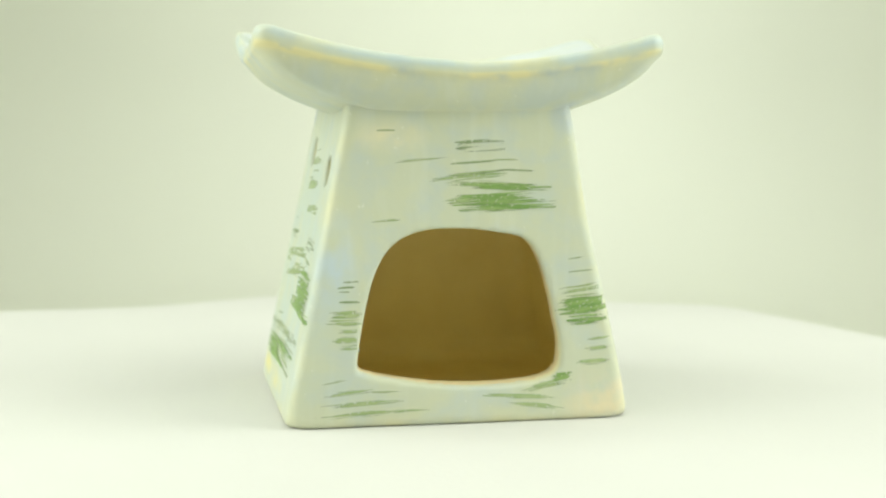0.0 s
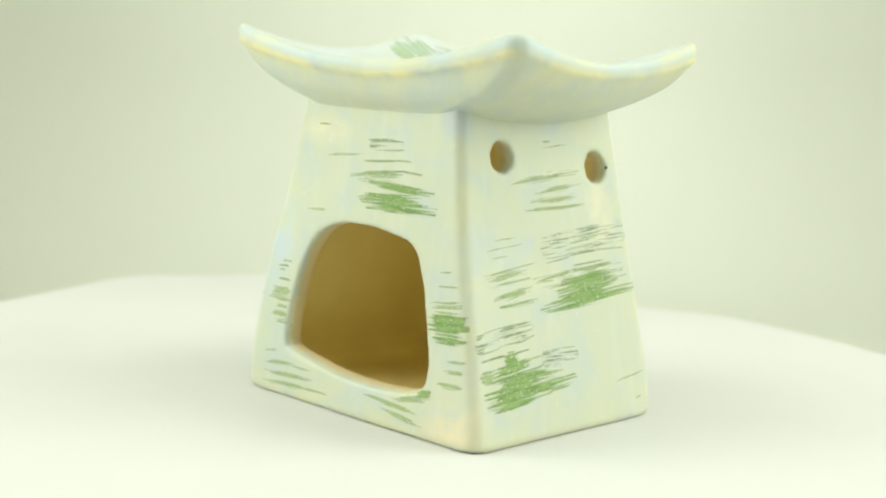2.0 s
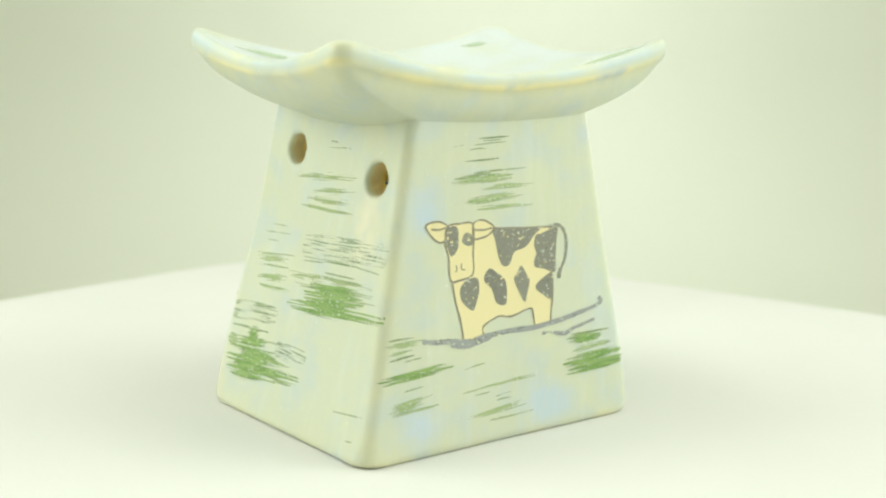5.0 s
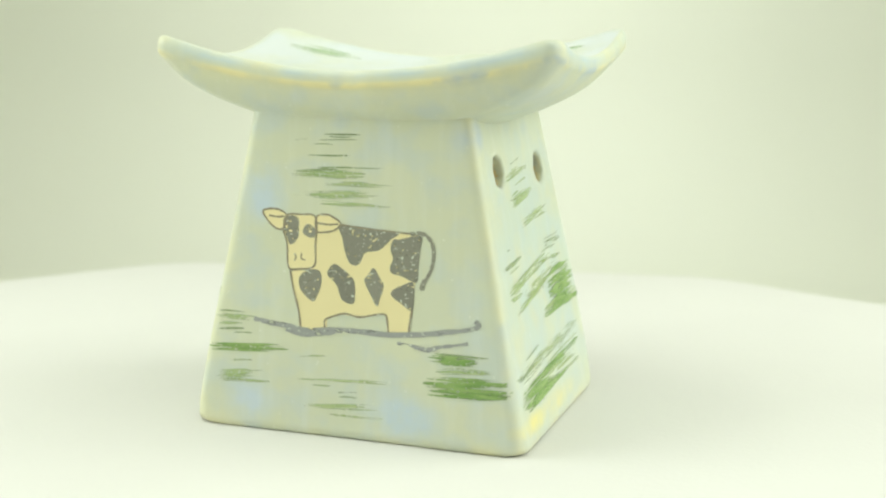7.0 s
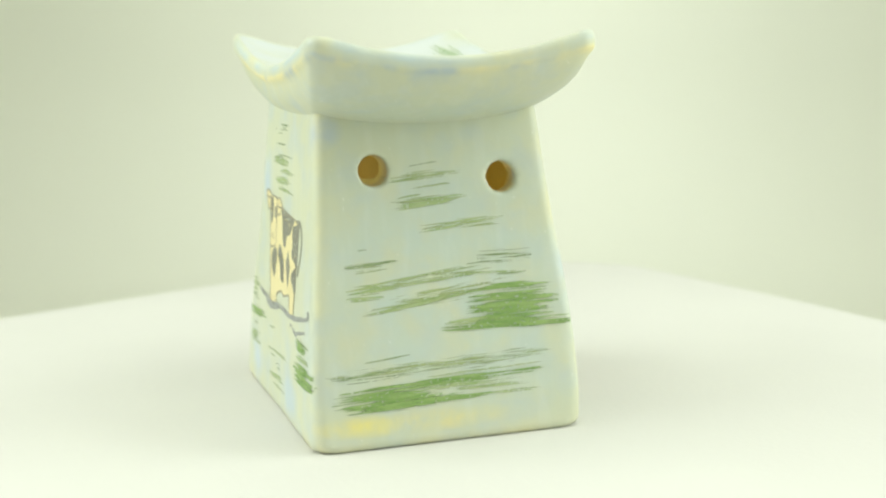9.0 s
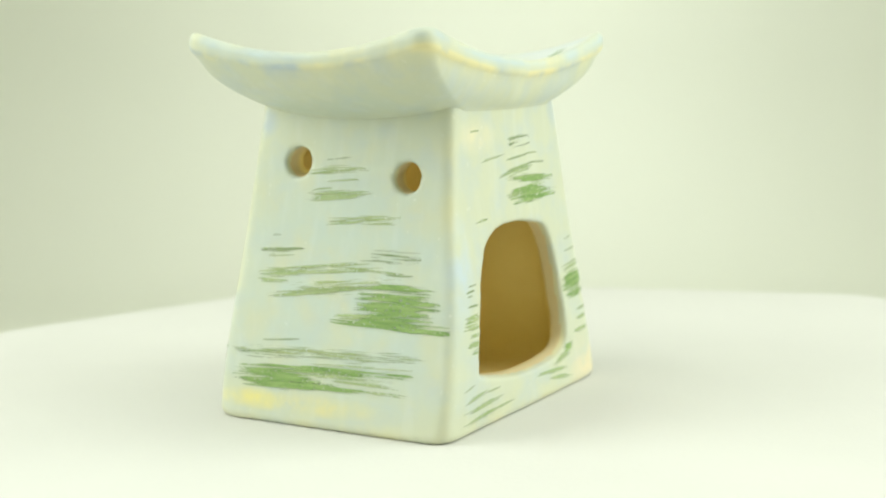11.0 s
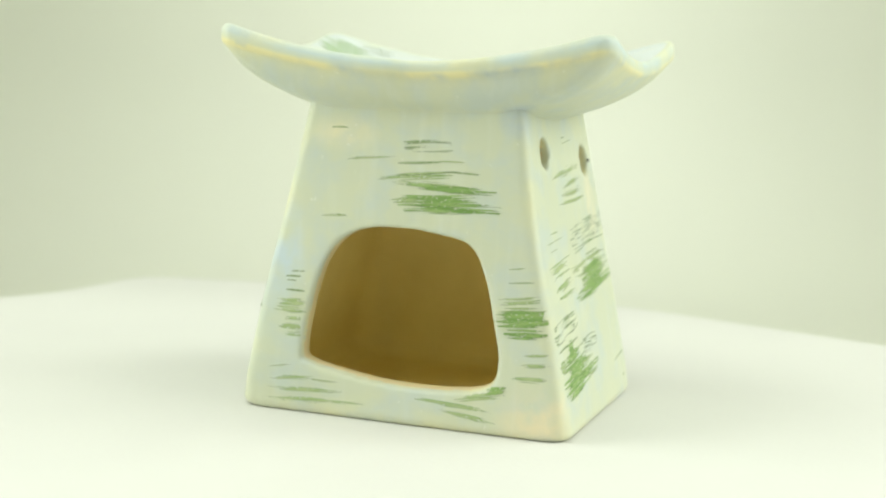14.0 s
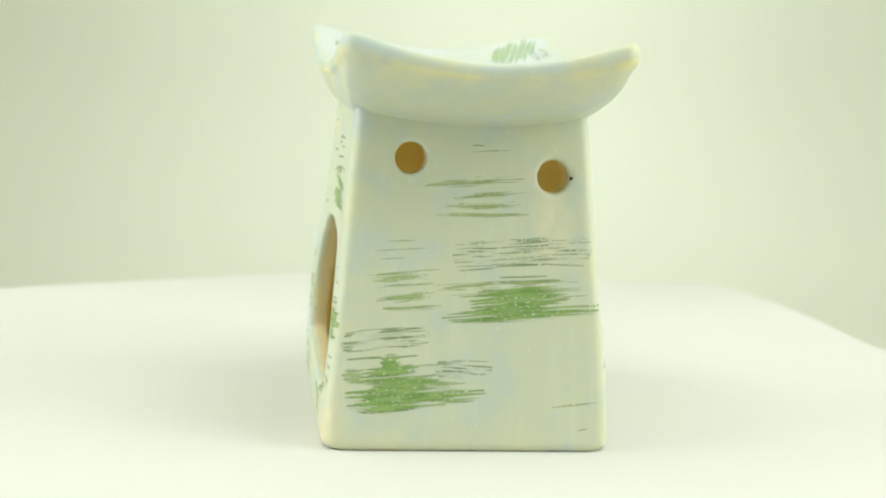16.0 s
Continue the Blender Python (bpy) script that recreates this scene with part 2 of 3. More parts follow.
def turning_sheet():
    """The white sheet that turns with the burner: wavy, hand-cut, with rounded corners."""
    root = tagged(new("foam_sheet"), "white hand-cut foam sheet turning under the burner", "sheet")
    bm = bmesh.new()
    corners = [Vector(c) for c in ((234, -82), (206, 20), (157, 147), (100, 166), (25, 192), (-30, 201), (-85, 178), (-150, 176),
                                   (-208, 163), (-212, 105), (-244, 46), (-211, -38), (-170, -136), (-150, -173), (-100, -190),
                                   (-60, -208), (10, -197), (75, -184), (174, -159))]
    edge = []
    for before, here, after in zip(corners[-1:] + corners[:-1], corners, corners[1:] + corners[:1]):
        a, b = here + (before - here).normalized() * 16, here + (after - here).normalized() * 16
        for i in range(9):
            f = i / 8
            edge.append((a * (1 - f) ** 2 + here * 2 * f * (1 - f) + b * f * f) * MM)

    def ring(scale, inset, z):
        return [(*(p * scale * (1 - inset / p.length)), z) for p in edge]
    loft(bm, [ring(1, 0.002, -0.005), ring(1, 0.0, -0.004), ring(1, 0.0, -0.0015), ring(1, 0.0012, -0.0003), ring(1, 0.004, 0), ring(0.5, 0, 0), ring(0.25, 0, 0)])
    smooth(bm)
    part("sheet", bm, SHEET, root)
    bm = bmesh.new()
    ring = lambda r, z: [(r * math.cos(a), r * math.sin(a), z) for a in [2 * math.pi * i / 64 for i in range(64)]]
    loft(bm, [ring(0.098, -0.0105), ring(0.1, -0.009), ring(0.1, -0.0052)])
    part("plate", bm, PLASTIC, root)
    return root


MM = 0.001
turntable_base()
sheet = turning_sheet()

# ---- the oil burner ----
burner = tagged(new("oil_burner"), "white glazed ceramic oil burner with painted cow and green strokes", "oil burner")


def half_x(z):
    return 49.5 - 0.2 * z


def half_y(z):
    return 38.1 - 0.072 * z + 0.6 * 2.718 ** (-z / 10)


def body_shape():
    """A tapering hollow box with an arched opening in front and two round holes in either side, edges softened."""
    bm = bmesh.new()
    loft(bm, [[(x * MM, (y + 0.4) * MM, z * MM) for x, y in rounded_rectangle(half_x(z) - d, half_y(z) - d, c, 6, 6)]
              for z, d, c in ((0, 1.3, 7.0), (0.6, 0.5, 6.2), (1.8, 0.0, 5.2), (5, 0, 4.2), (10, 0, 3.3), (30, 0, 3.2), (60, 0, 3.2), (89, 0, 3.2))])
    outer = part("body", bm, GLAZE, None)
    cutters = []

    def cut(shape):
        bmesh.ops.recalc_face_normals(shape, faces=shape.faces)
        ob = part("cutter", shape, CLAY, None)
        cutters.append(ob)
        b = outer.modifiers.new("cut", "BOOLEAN")
        b.operation, b.solver, b.object = "DIFFERENCE", "EXACT", ob
    bm = bmesh.new()
    loft(bm, [[(x * MM, y * MM, z * MM) for x, y in rounded_rectangle(half_x(z) - 7.2 - d, half_y(z) - 6.3 - d, 7, 6, 6)] for z, d in ((4, 9), (4.8, 5), (7, 2), (11, 0.3), (15, 0), (81, 0))])
    cut(bm)
    arch = catmull([(-29.2, 17.5), (-27.2, 32), (-23.9, 43.6), (-18.6, 50.6), (-11, 53.8), (0, 54.3), (10, 53.2),
                    (18.6, 50.9), (23.4, 43), (26.6, 30), (28.2, 20), (25.5, 13.2), (12, 11), (-5, 11.3), (-20, 13.6), (-27, 15.4)], 5)
    bm = bmesh.new()
    loft(bm, [[(p.x * MM, y * MM, p.y * MM) for p in [Vector((0, 31)) + (q - Vector((0, 31))) * (1 + g) for q in arch]] for y, g in ((-50, 0.2), (-38.5, 0.07), (-36.5, 0.03), (-34, 0), (-22, 0))])
    cut(bm)
    for sx, y, z, r, inner, up in ((1, -16.4, 75.7, 4.3, 1, 0), (1, 22.2, 72.1, 4.5, 1, 0), (-1, 17.1, 72.7, 4.3, 0.7, 0.6), (-1, -18.8, 69.3, 4.3, 0.95, 0)):
        bm = bmesh.new()
        loft(bm, [[(sx * x * MM, (y + k * r * math.cos(a)) * MM, (z + h + k * r * math.sin(a)) * MM) for a in [2 * math.pi * i / 32 for i in range(32)]]
                  for x, k, h in ((20, inner, up), (28.5, inner, up), (30, 1, 0), (50, 1, 0))])
        cut(bm)
    rm = outer.modifiers.new("remesh", "REMESH")
    rm.mode, rm.voxel_size, rm.use_smooth_shade = "VOXEL", 0.0007, True
    sm = outer.modifiers.new("smooth", "SMOOTH")
    sm.factor, sm.iterations = 0.5, 5
    bpy.context.view_layer.update()
    mesh = bpy.data.meshes.new_from_object(outer.evaluated_get(bpy.context.evaluated_depsgraph_get()))
    for ob in (outer, *cutters):
        bpy.data.objects.remove(ob)
    mesh.materials.clear()
    for m in (GLAZE, CLAY):
        mesh.materials.append(m)
    n = len(mesh.vertices)
    co = np.empty(n * 3, np.float32)
    mesh.vertices.foreach_get("co", co)
    co = co.reshape(-1, 3) / MM
    dx = half_x(co[:, 2]) - np.abs(co[:, 0])
    dy = half_y(co[:, 2]) - np.abs(co[:, 1] - 0.4)
    inside = (np.minimum(dx, dy) > 2.4) & (co[:, 2] > 1)
    # hand-made unevenness: the front swells beside the opening and draws in at its foot
    x, y, z = co.T
    left = np.clip(-x / 28, 0, 1) * np.clip(-y / 25, 0, 1)
    co[:, 1] += left * (-1.5 * np.exp(-((z - 32) / 24) ** 2) + 0.8 * np.exp(-(z / 8) ** 2))
    co[:, 1] += 0.9 * np.clip(y / 25, 0, 1) * np.clip(np.abs(x) / 28, 0, 1) * np.exp(-((z - 22) / 22) ** 2)
    co[:, 0] -= 1.1 * np.clip((x - 29) / 6, 0, 1) * np.clip(-y / 25, 0, 1) * np.exp(-((z - 55) / 22) ** 2)
    mesh.vertices.foreach_set("co", (co * MM).astype(np.float32).ravel())
    wear = np.exp(-np.maximum(np.maximum(dx, dy), 0) / 1.9) + np.exp(-np.maximum(co[:, 2], 0) / 2.2)
    lip = np.clip((np.minimum(dx, dy) - 0.5) / 1.2, 0, 1) * (co[:, 2] > 6) * 1.2
    wear = np.clip(0.8 * np.maximum(wear, lip), 0, 0.8).astype(np.float32)
    mesh.attributes.new("edge_wear", "FLOAT", "POINT").data.foreach_set("value", wear)
    jamb = np.clip((6.0 - np.minimum(dx, dy)) / 1.2, 0, 1).astype(np.float32)
    mesh.attributes.new("jamb", "FLOAT", "POINT").data.foreach_set("value", jamb)
    loops = np.empty(len(mesh.loops), np.int32)
    mesh.loops.foreach_get("vertex_index", loops)
    starts = np.empty(len(mesh.polygons), np.int32)
    mesh.polygons.foreach_get("loop_start", starts)
    mesh.polygons.foreach_set("material_index", inside[loops[starts]].astype(np.int32))
    mesh.polygons.foreach_set("use_smooth", np.ones(len(mesh.polygons), bool))
    mesh.update()
    ob = new("body", mesh)
    ob.parent = burner
    return tagged(ob, "tapering hollow body with arched opening")


def dish_shape():
    """The pagoda-like dish on top: a shallow hollow with four raised corners."""
    hx, hy = 57.0, 37.6

    def top(x, y):
        rise = 1.3 * (x / 56) ** 2 * (1 - 0.6 * (y / 36.5) ** 2) if x < 0 else 0
        return 92.9 + 8.9 * (x / 56) ** 2 + 6.9 * (y / 36.5) ** 2 + rise
    def thick(x, y):
        return 1 + 0.32 * (x / 57) ** 2 * (y / 37.6) ** 2
    outline = [(x + (1.6 * (y / hy) ** 2 if x > 30 and y > 0 else 0), y * (1.032 if x < 0 else 1.0)) for x, y in rounded_rectangle(hx + 0.3, hy + 0.3, 5.0, 8, 20)]
    n = len(outline)
    rings, wear = [], []

    def ring(fn, w):
        rings.append([Vector(fn(i, x, y)) * MM for i, (x, y) in enumerate(outline)])
        wear.append(w)
    for s in (0.04, 0.2, 0.4, 0.6, 0.75, 0.88):
        ring(lambda i, x, y: (x * s, y * s, top(x * s, y * s)), 0.0)
    ring(lambda i, x, y: (x * 0.965, y * 0.95, top(x * 0.965, y * 0.95)), 0.15)
    inset = lambda x, y, d: (x - math.copysign(min(d, abs(x)), x), y - math.copysign(min(d, abs(y)), y))
    for d, dz, w in ((1.3, -0.1, 0.35), (0.45, -0.6, 0.5), (0.0, -1.6, 0.6), (0.0, -2.8, 0.35), (0.0, -3.7, 1.15), (0.4, -4.6, 1.1), (1.4, -5.3, 0.45)):
        ring(lambda i, x, y: (*inset(x, y, d), top(x, y) + dz * thick(x, y)), w)
    neck = rounded_rectangle(31.9, 31.9, 6.5, 8, 20)
    for k, w in ((0.2, 0.15), (0.4, 0.05), (0.6, 0.0), (0.78, 0.0), (0.92, 0.0), (1.0, 0.1), (1.08, 0.1)):
        def under(i, x, y):
            ax, ay = inset(x, y, 1.4)
            bx, by = neck[i]
            sag = 3.2 * max(0, 1 - (by / 30) ** 2) if abs(bx) > abs(by) else 1.0 * max(0, 1 - (bx / 30) ** 2)
            az, bz = top(x, y) - 5.3 * thick(x, y), 87.8 - sag
            bend = 1.3 * math.sin(math.pi * min(k, 1) ** 0.8)
            f = k ** 1.35 if k < 1 else k
            return ax + (bx - ax) * f, ay + (by - ay) * f, az + (bz - az) * k - bend
        ring(under, w)
    ring(lambda i, x, y: (neck[i][0] * 0.85, neck[i][1] * 0.85, 84.0), 0.0)
    bm = bmesh.new()
    layer = bm.verts.layers.float.new("edge_wear")
    blue = bm.verts.layers.float.new("rim_blue")
    hollow = bm.verts.layers.float.new("hollow")
    rows = loft(bm, rings)
    for index, (row, w) in enumerate(zip(rows, wear)):
        for v in row:
            v[hollow] = 0.9 if index < 7 else 0.0
            v[layer] = w
            v[blue] = {0.5: 0.6, 0.6: 0.9, 0.35: 0.3}.get(w, 0)
    bmesh.ops.recalc_face_normals(bm, faces=bm.faces)
    smooth(bm)
    ob = part("dish", bm, GLAZE, burner, "shallow dish with four upswept corners and ochre rim")
    sub = ob.modifiers.new("round", "SUBSURF")
    sub.levels = sub.render_levels = 1
    return ob


body = body_shape()
dish = dish_shape()

# ---- painting ----
from mathutils.bvhtree import BVHTree
TREE = BVHTree.FromPolygons([v.co for v in body.data.vertices], [p.vertices for p in body.data.polygons])
WAYS = {"front": (Vector((1, 0, 0)), Vector((0, 1, 0))), "A": (Vector((0, 1, 0)), Vector((-1, 0, 0))),
        "back": (Vector((-1, 0, 0)), Vector((0, -1, 0))), "B": (Vector((0, -1, 0)), Vector((1, 0, 0)))}


def on_face(face, u, z, lift):
    """The point u mm across and z mm up on a face, lifted off the glaze by lift mm; None over a hole."""
    across, inward = WAYS[face]
    start = across * u * MM + Vector((0, 0, z * MM)) - inward * 0.08
    place, normal, _, _ = TREE.ray_cast(start, inward)
    if place is None or normal.dot(inward) > -0.55 or (place - start).length > 0.055:
        return None
    return place + normal * lift * MM


dice = random.Random(7)


def touch(bm, face, u0, z0, u1, z1, height, lift, place, full, ends=(0.34, 0.42)):
    """One touch of the brush: a film of paint, ragged towards its ends, its bristle tracks straight."""
    uv, load = bm.loops.layers.uv.verify(), bm.verts.layers.float["paint_load"]
    long = math.hypot(u1 - u0, z1 - z0)
    across, along = max(4, min(14, int(height * 2))), max(8, int(long * 0.8))
    bow, fat, shift = dice.uniform(-0.1, 0.2), dice.uniform(0.4, 0.6), Vector((dice.uniform(0, 500), dice.uniform(0, 500)))
    grid = []
    for i in range(along + 1):
        s = i / along
        swell = 0.3 + 0.7 * max(0.0, math.sin(math.pi * s ** (math.log(0.5) / math.log(fat)))) ** full
        row = []
        for k in range(across + 1):
            v = 2 * k / across - 1
            off = v * height / 2 * swell
            spot = place(face, u0 + (u1 - u0) * s, z0 + (z1 - z0) * s + bow * math.sin(math.pi * s) + off, lift)
            if spot is None:
                row.append(None)
                continue
            vert = bm.verts.new(spot)
            vert[load] = min(1, s / ends[0], (1 - s) / ends[1]) * (1 - abs(v) ** 4) * (1.1 - 0.25 * (v > 0.3))
            row.append((vert, Vector((s * long, off)) + shift))
        grid.append(row)
    for p, q in zip(grid, grid[1:]):
        for k in range(across):
            cell = (p[k], q[k], q[k + 1], p[k + 1])
            if all(cell):
                made = bm.faces.new([c[0] for c in cell])
                for loop, c in zip(made.loops, cell):
                    loop[uv].uv = c[1]


STROKES = itertools.count()


def brush(face, kind, u0, z0, u1, z1, height, place=on_face, parent=None):
    """A daub of the brush along a line: one line, a few thin traces, a streaky patch or a nearly solid one."""
    bm = bmesh.new()
    bm.verts.layers.float.new("paint_load")
    bm.loops.layers.uv.new("stroke")
    lift = 0.05 + 0.0012 * next(STROKES)
    reach = {"hair": 0.06, "olive": 0.08, "tint": 0.08, "faint": 0.05, "dry": 0.02, "wash": 0.1, "solid": 0.1}[kind]
    du, dz = reach * (u1 - u0), reach * (z1 - z0)
    u0, u1, z0, z1 = u0 - du, u1 + du, z0 - dz, z1 + dz
    tall, full, ends = {"hair": (0.85, 0.4, (0.12, 0.2)), "olive": (0.85, 0.5, (0.2, 0.3)), "tint": (1.1, 0.5, (0.3, 0.35)), "faint": (1.1, 0.5, (0.3, 0.35)), "dry": (1.1, 0.1, (0.15, 0.2)),
                        "wash": (1.15, 0.6, (0.3, 0.35)), "solid": (1.15, 0.3, (0.36, 0.4))}[kind]
    count = max(1, round(height / 3)) if kind == "wash" else 1
    for k in range(count):
        v = ((k + 0.5) / count - 0.5) * height
        a, b = (0, 1) if count == 1 else (dice.uniform(0, 0.2), 1 - dice.uniform(0, 0.2))
        touch(bm, face, u0 + (u1 - u0) * a, z0 + (z1 - z0) * a + v, u0 + (u1 - u0) * b, z0 + (z1 - z0) * b + v,
              height / count * tall + 0.08, lift + 0.004 * k, place, full, ends)
    mat = {"hair": HAIR, "olive": PALE, "dry": DARK, "tint": TINT, "faint": FAINT, "wash": OLIVE, "solid": GREEN}[kind]
    smooth(bm)
    tagged(part("brush_stroke", bm, mat, parent or body,
                {"hair": "thin dark green bristle line", "olive": "thin olive brushed line", "dry": "dry dark green bristle marks",
                 "wash": "streaky pale green brush mark", "tint": "pale olive brush mark", "faint": "faint green brush mark", "solid": "dense green brush daub"}[kind]), kind="stuff")


brush("A", "tint", -12.1, 69.2, 12.1, 71.2, 2.2)
brush("A", "tint", -3.6, 65.9, 13.5, 67.6, 1.8)
brush("A", "tint", -5.7, 63.5, 12.5, 64.7, 1.8)
brush("A", "tint", -8.2, 61.1, 15.4, 62.1, 1.5)
brush("A", "tint", -25.7, 43.9, -9.7, 45.6, 2.2)
brush("A", "tint", -23.8, 42.0, -10.3, 43.2, 1.2)
brush("A", "tint", -23.8, 38.8, -10.1, 40.6, 2.2)
brush("A", "tint", -21.9, 36.7, -8.4, 37.5, 1.5)
brush("A", "tint", -7.2, 42.5, 27.7, 45.1, 2.0)
brush("B", "tint", -13.8, 70.3, 5.5, 71.3, 2.1)
brush("B", "tint", -11.9, 64.2, 7.0, 64.9, 1.5)
brush("B", "tint", -4.1, 57.2, 16.3, 58.0, 2.1)
brush("B", "tint", -21.2, 41.9, 11.3, 45.1, 2.4)
brush("B", "tint", -22.0, 35.8, 9.0, 39.1, 2.4)
brush("B", "tint", -27.5, 47.9, -13.4, 48.6, 1.5)
brush("B", "tint", -13.4, 38.8, 17.5, 41.8, 1.8)
brush("B", "tint", -30.5, 20.0, 25.1, 21.5, 2.4)
brush("A", "hair", -0.1, 79.7, 2.9, 79.7, 0.4)
brush("A", "olive", -0.7, 77.9, 11.2, 78.9, 0.4)
brush("A", "olive", -13.6, 68.6, 12.0, 71.3, 0.9)
brush("A", "olive", -3.2, 66.0, 13.5, 67.7, 0.9)
brush("A", "olive", -4.9, 63.4, 12.2, 64.7, 0.9)
brush("A", "olive", -7.8, 61.3, 15.4, 62.1, 0.9)
brush("A", "olive", -23.1, 53.7, -14.8, 54.2, 0.4)
brush("A", "olive", -24.5, 51.4, -12.4, 52.4, 0.4)
brush("A", "olive", -23.6, 49.4, -16.8, 50.0, 0.6)
brush("A", "olive", -27.0, 44.9, -9.0, 47.1, 0.7)
brush("A", "wash", -25.4, 43.6, -17.9, 44.4, 1.2)
brush("A", "olive", -22.3, 42.4, -10.3, 43.3, 0.7)
brush("A", "wash", -23.6, 38.9, -11.6, 40.5, 1.3)
brush("A", "wash", -21.6, 36.7, -8.3, 37.3, 1.0)
brush("A", "dry", -4.1, 51.2, 32.3, 53.6, 6.7)
brush("A", "hair", 12.1, 55.1, 20.3, 55.4, 0.6)
brush("A", "hair", 14.5, 53.7, 21.1, 54.3, 0.6)
brush("A", "hair", 8.1, 48.4, 21.5, 49.2, 0.7)
brush("A", "hair", -3.0, 46.9, 5.9, 47.8, 0.4)
brush("A", "hair", 20.7, 49.1, 30.4, 49.1, 0.4)
brush("A", "hair", 7.6, 45.4, 20.2, 46.1, 0.7)
brush("A", "hair", 8.4, 44.3, 25.4, 45.3, 0.7)
brush("A", "olive", -7.2, 42.1, 6.2, 44.1, 1.2)
brush("A", "olive", 6.2, 43.7, 27.7, 44.7, 0.9)
brush("A", "wash", -2.6, 40.8, 27.1, 42.8, 2.3)
brush("A", "solid", 2.1, 38.9, 25.0, 40.9, 5.8)
brush("A", "solid", -3.6, 34.6, 34.1, 37.6, 3.5)
brush("A", "olive", 24.3, 40.7, 33.4, 41.6, 0.6)
brush("A", "hair", -23.0, 31.2, -12.5, 32.0, 0.7)
brush("A", "hair", -24.1, 30.4, -18.4, 30.9, 0.6)
brush("A", "hair", -33.0, 29.1, -30.9, 29.3, 0.7)
brush("A", "hair", -22.8, 28.8, -18.0, 29.3, 0.6)
brush("A", "dry", -33.4, 27.7, -10.8, 29.7, 5.0)
brush("A", "hair", -33.2, 25.8, -30.8, 26.1, 0.7)
brush("A", "hair", -32.7, 23.4, -22.2, 24.2, 0.9)
brush("A", "hair", -22.5, 24.0, -13.5, 24.8, 0.7)
brush("A", "olive", -31.3, 20.6, -7.3, 22.8, 0.7)
brush("A", "solid", -23.0, 23.2, -18.5, 23.3, 3.5)
brush("A", "solid", -27.9, 20.0, -14.4, 21.4, 2.9)
brush("A", "solid", -30.1, 14.2, -6.8, 15.9, 9.0)
brush("A", "solid", -15.7, 13.8, 3.4, 15.2, 2.5)
brush("A", "olive", -8.1, 12.6, 2.1, 13.5, 1.0)
brush("A", "wash", -33.0, 19.3, -27.9, 19.4, 3.2)
brush("A", "wash", -14.4, 17.3, -1.7, 18.1, 1.3)
brush("A", "olive", 23.3, 11.9, 34.6, 13.2, 0.6)
brush("A", "olive", 30.1, 5.9, 32.8, 6.3, 0.4)
brush("A", "dry", -8.7, 21.6, 6.3, 21.3, 4.4)
brush("front", "hair", -1.8, 78.1, 10.3, 78.8, 0.9)
brush("front", "dry", -1.4, 76.6, 12.8, 77.2, 2.6)
brush("front", "olive", -19.2, 72.6, -3.4, 74.2, 0.9)
brush("front", "hair", -2.9, 72.2, 9.5, 73.1, 0.8)
brush("front", "olive", 8.7, 73.2, 15.4, 73.2, 0.6)
brush("front", "olive", -23.6, 81.2, -19.1, 81.3, 0.8)
brush("front", "hair", -3.6, 68.8, 14.5, 70.6, 0.8)
brush("front", "wash", -7.5, 67.9, 11.1, 69.4, 2.0)
brush("front", "hair", 11.1, 70.5, 20.7, 70.1, 0.6)
brush("front", "wash", -2.8, 66.8, 20.5, 66.1, 1.9)
brush("front", "solid", 2.7, 66.0, 23.6, 65.7, 2.0)
brush("front", "solid", -1.9, 61.9, 19.0, 63.4, 3.4)
brush("front", "solid", 1.3, 59.8, 25.3, 60.9, 2.8)
brush("front", "wash", -4.5, 61.7, 3.5, 62.2, 1.5)
brush("front", "olive", -25.4, 56.6, -17.8, 57.0, 0.8)
brush("front", "hair", -33.4, 40.3, -28.7, 40.5, 0.6)
brush("front", "hair", -35.0, 38.6, -30.0, 38.9, 0.8)
brush("front", "hair", -34.5, 37.7, -31.5, 37.7, 0.6)
brush("front", "hair", -34.4, 34.9, -29.1, 34.8, 0.8)
brush("front", "wash", -37.5, 31.5, -28.1, 31.7, 2.2)
brush("front", "wash", -37.5, 29.5, -28.1, 29.7, 2.2)
brush("front", "wash", -35.1, 27.0, -28.4, 27.2, 1.1)
brush("front", "wash", -35.8, 24.5, -28.3, 24.7, 1.9)
brush("front", "wash", -35.5, 22.8, -28.3, 23.0, 1.6)
brush("front", "olive", 30.8, 45.4, 35.2, 46.2, 0.6)
brush("front", "hair", 30.4, 41.7, 37.7, 42.3, 0.6)
brush("front", "olive", 28.2, 37.3, 39.3, 38.6, 1.1)
brush("front", "wash", 29.5, 36.1, 39.8, 37.6, 1.2)
brush("front", "wash", 29.8, 34.2, 40.2, 35.2, 1.9)
brush("front", "solid", 28.3, 31.8, 41.8, 33.1, 4.4)
brush("front", "solid", 31.1, 28.3, 42.2, 28.8, 2.6)
brush("front", "olive", 36.0, 22.7, 42.8, 23.3, 0.8)
brush("front", "wash", 34.5, 19.5, 42.9, 20.4, 1.4)
brush("front", "wash", 33.9, 16.2, 43.0, 16.6, 1.4)
brush("front", "olive", -39.6, 12.5, -32.7, 13.7, 0.8)
brush("front", "wash", -38.7, 9.2, -26.3, 10.5, 1.3)
brush("front", "olive", -26.9, 10.1, -16.1, 9.9, 0.8)
brush("front", "wash", -37.9, 6.5, -18.4, 7.5, 1.4)
brush("front", "wash", -39.4, 3.5, -12.1, 4.7, 1.4)
brush("front", "solid", 26.2, 12.0, 31.4, 13.0, 2.2)
brush("front", "wash", 18.0, 9.1, 30.4, 11.3, 1.9)
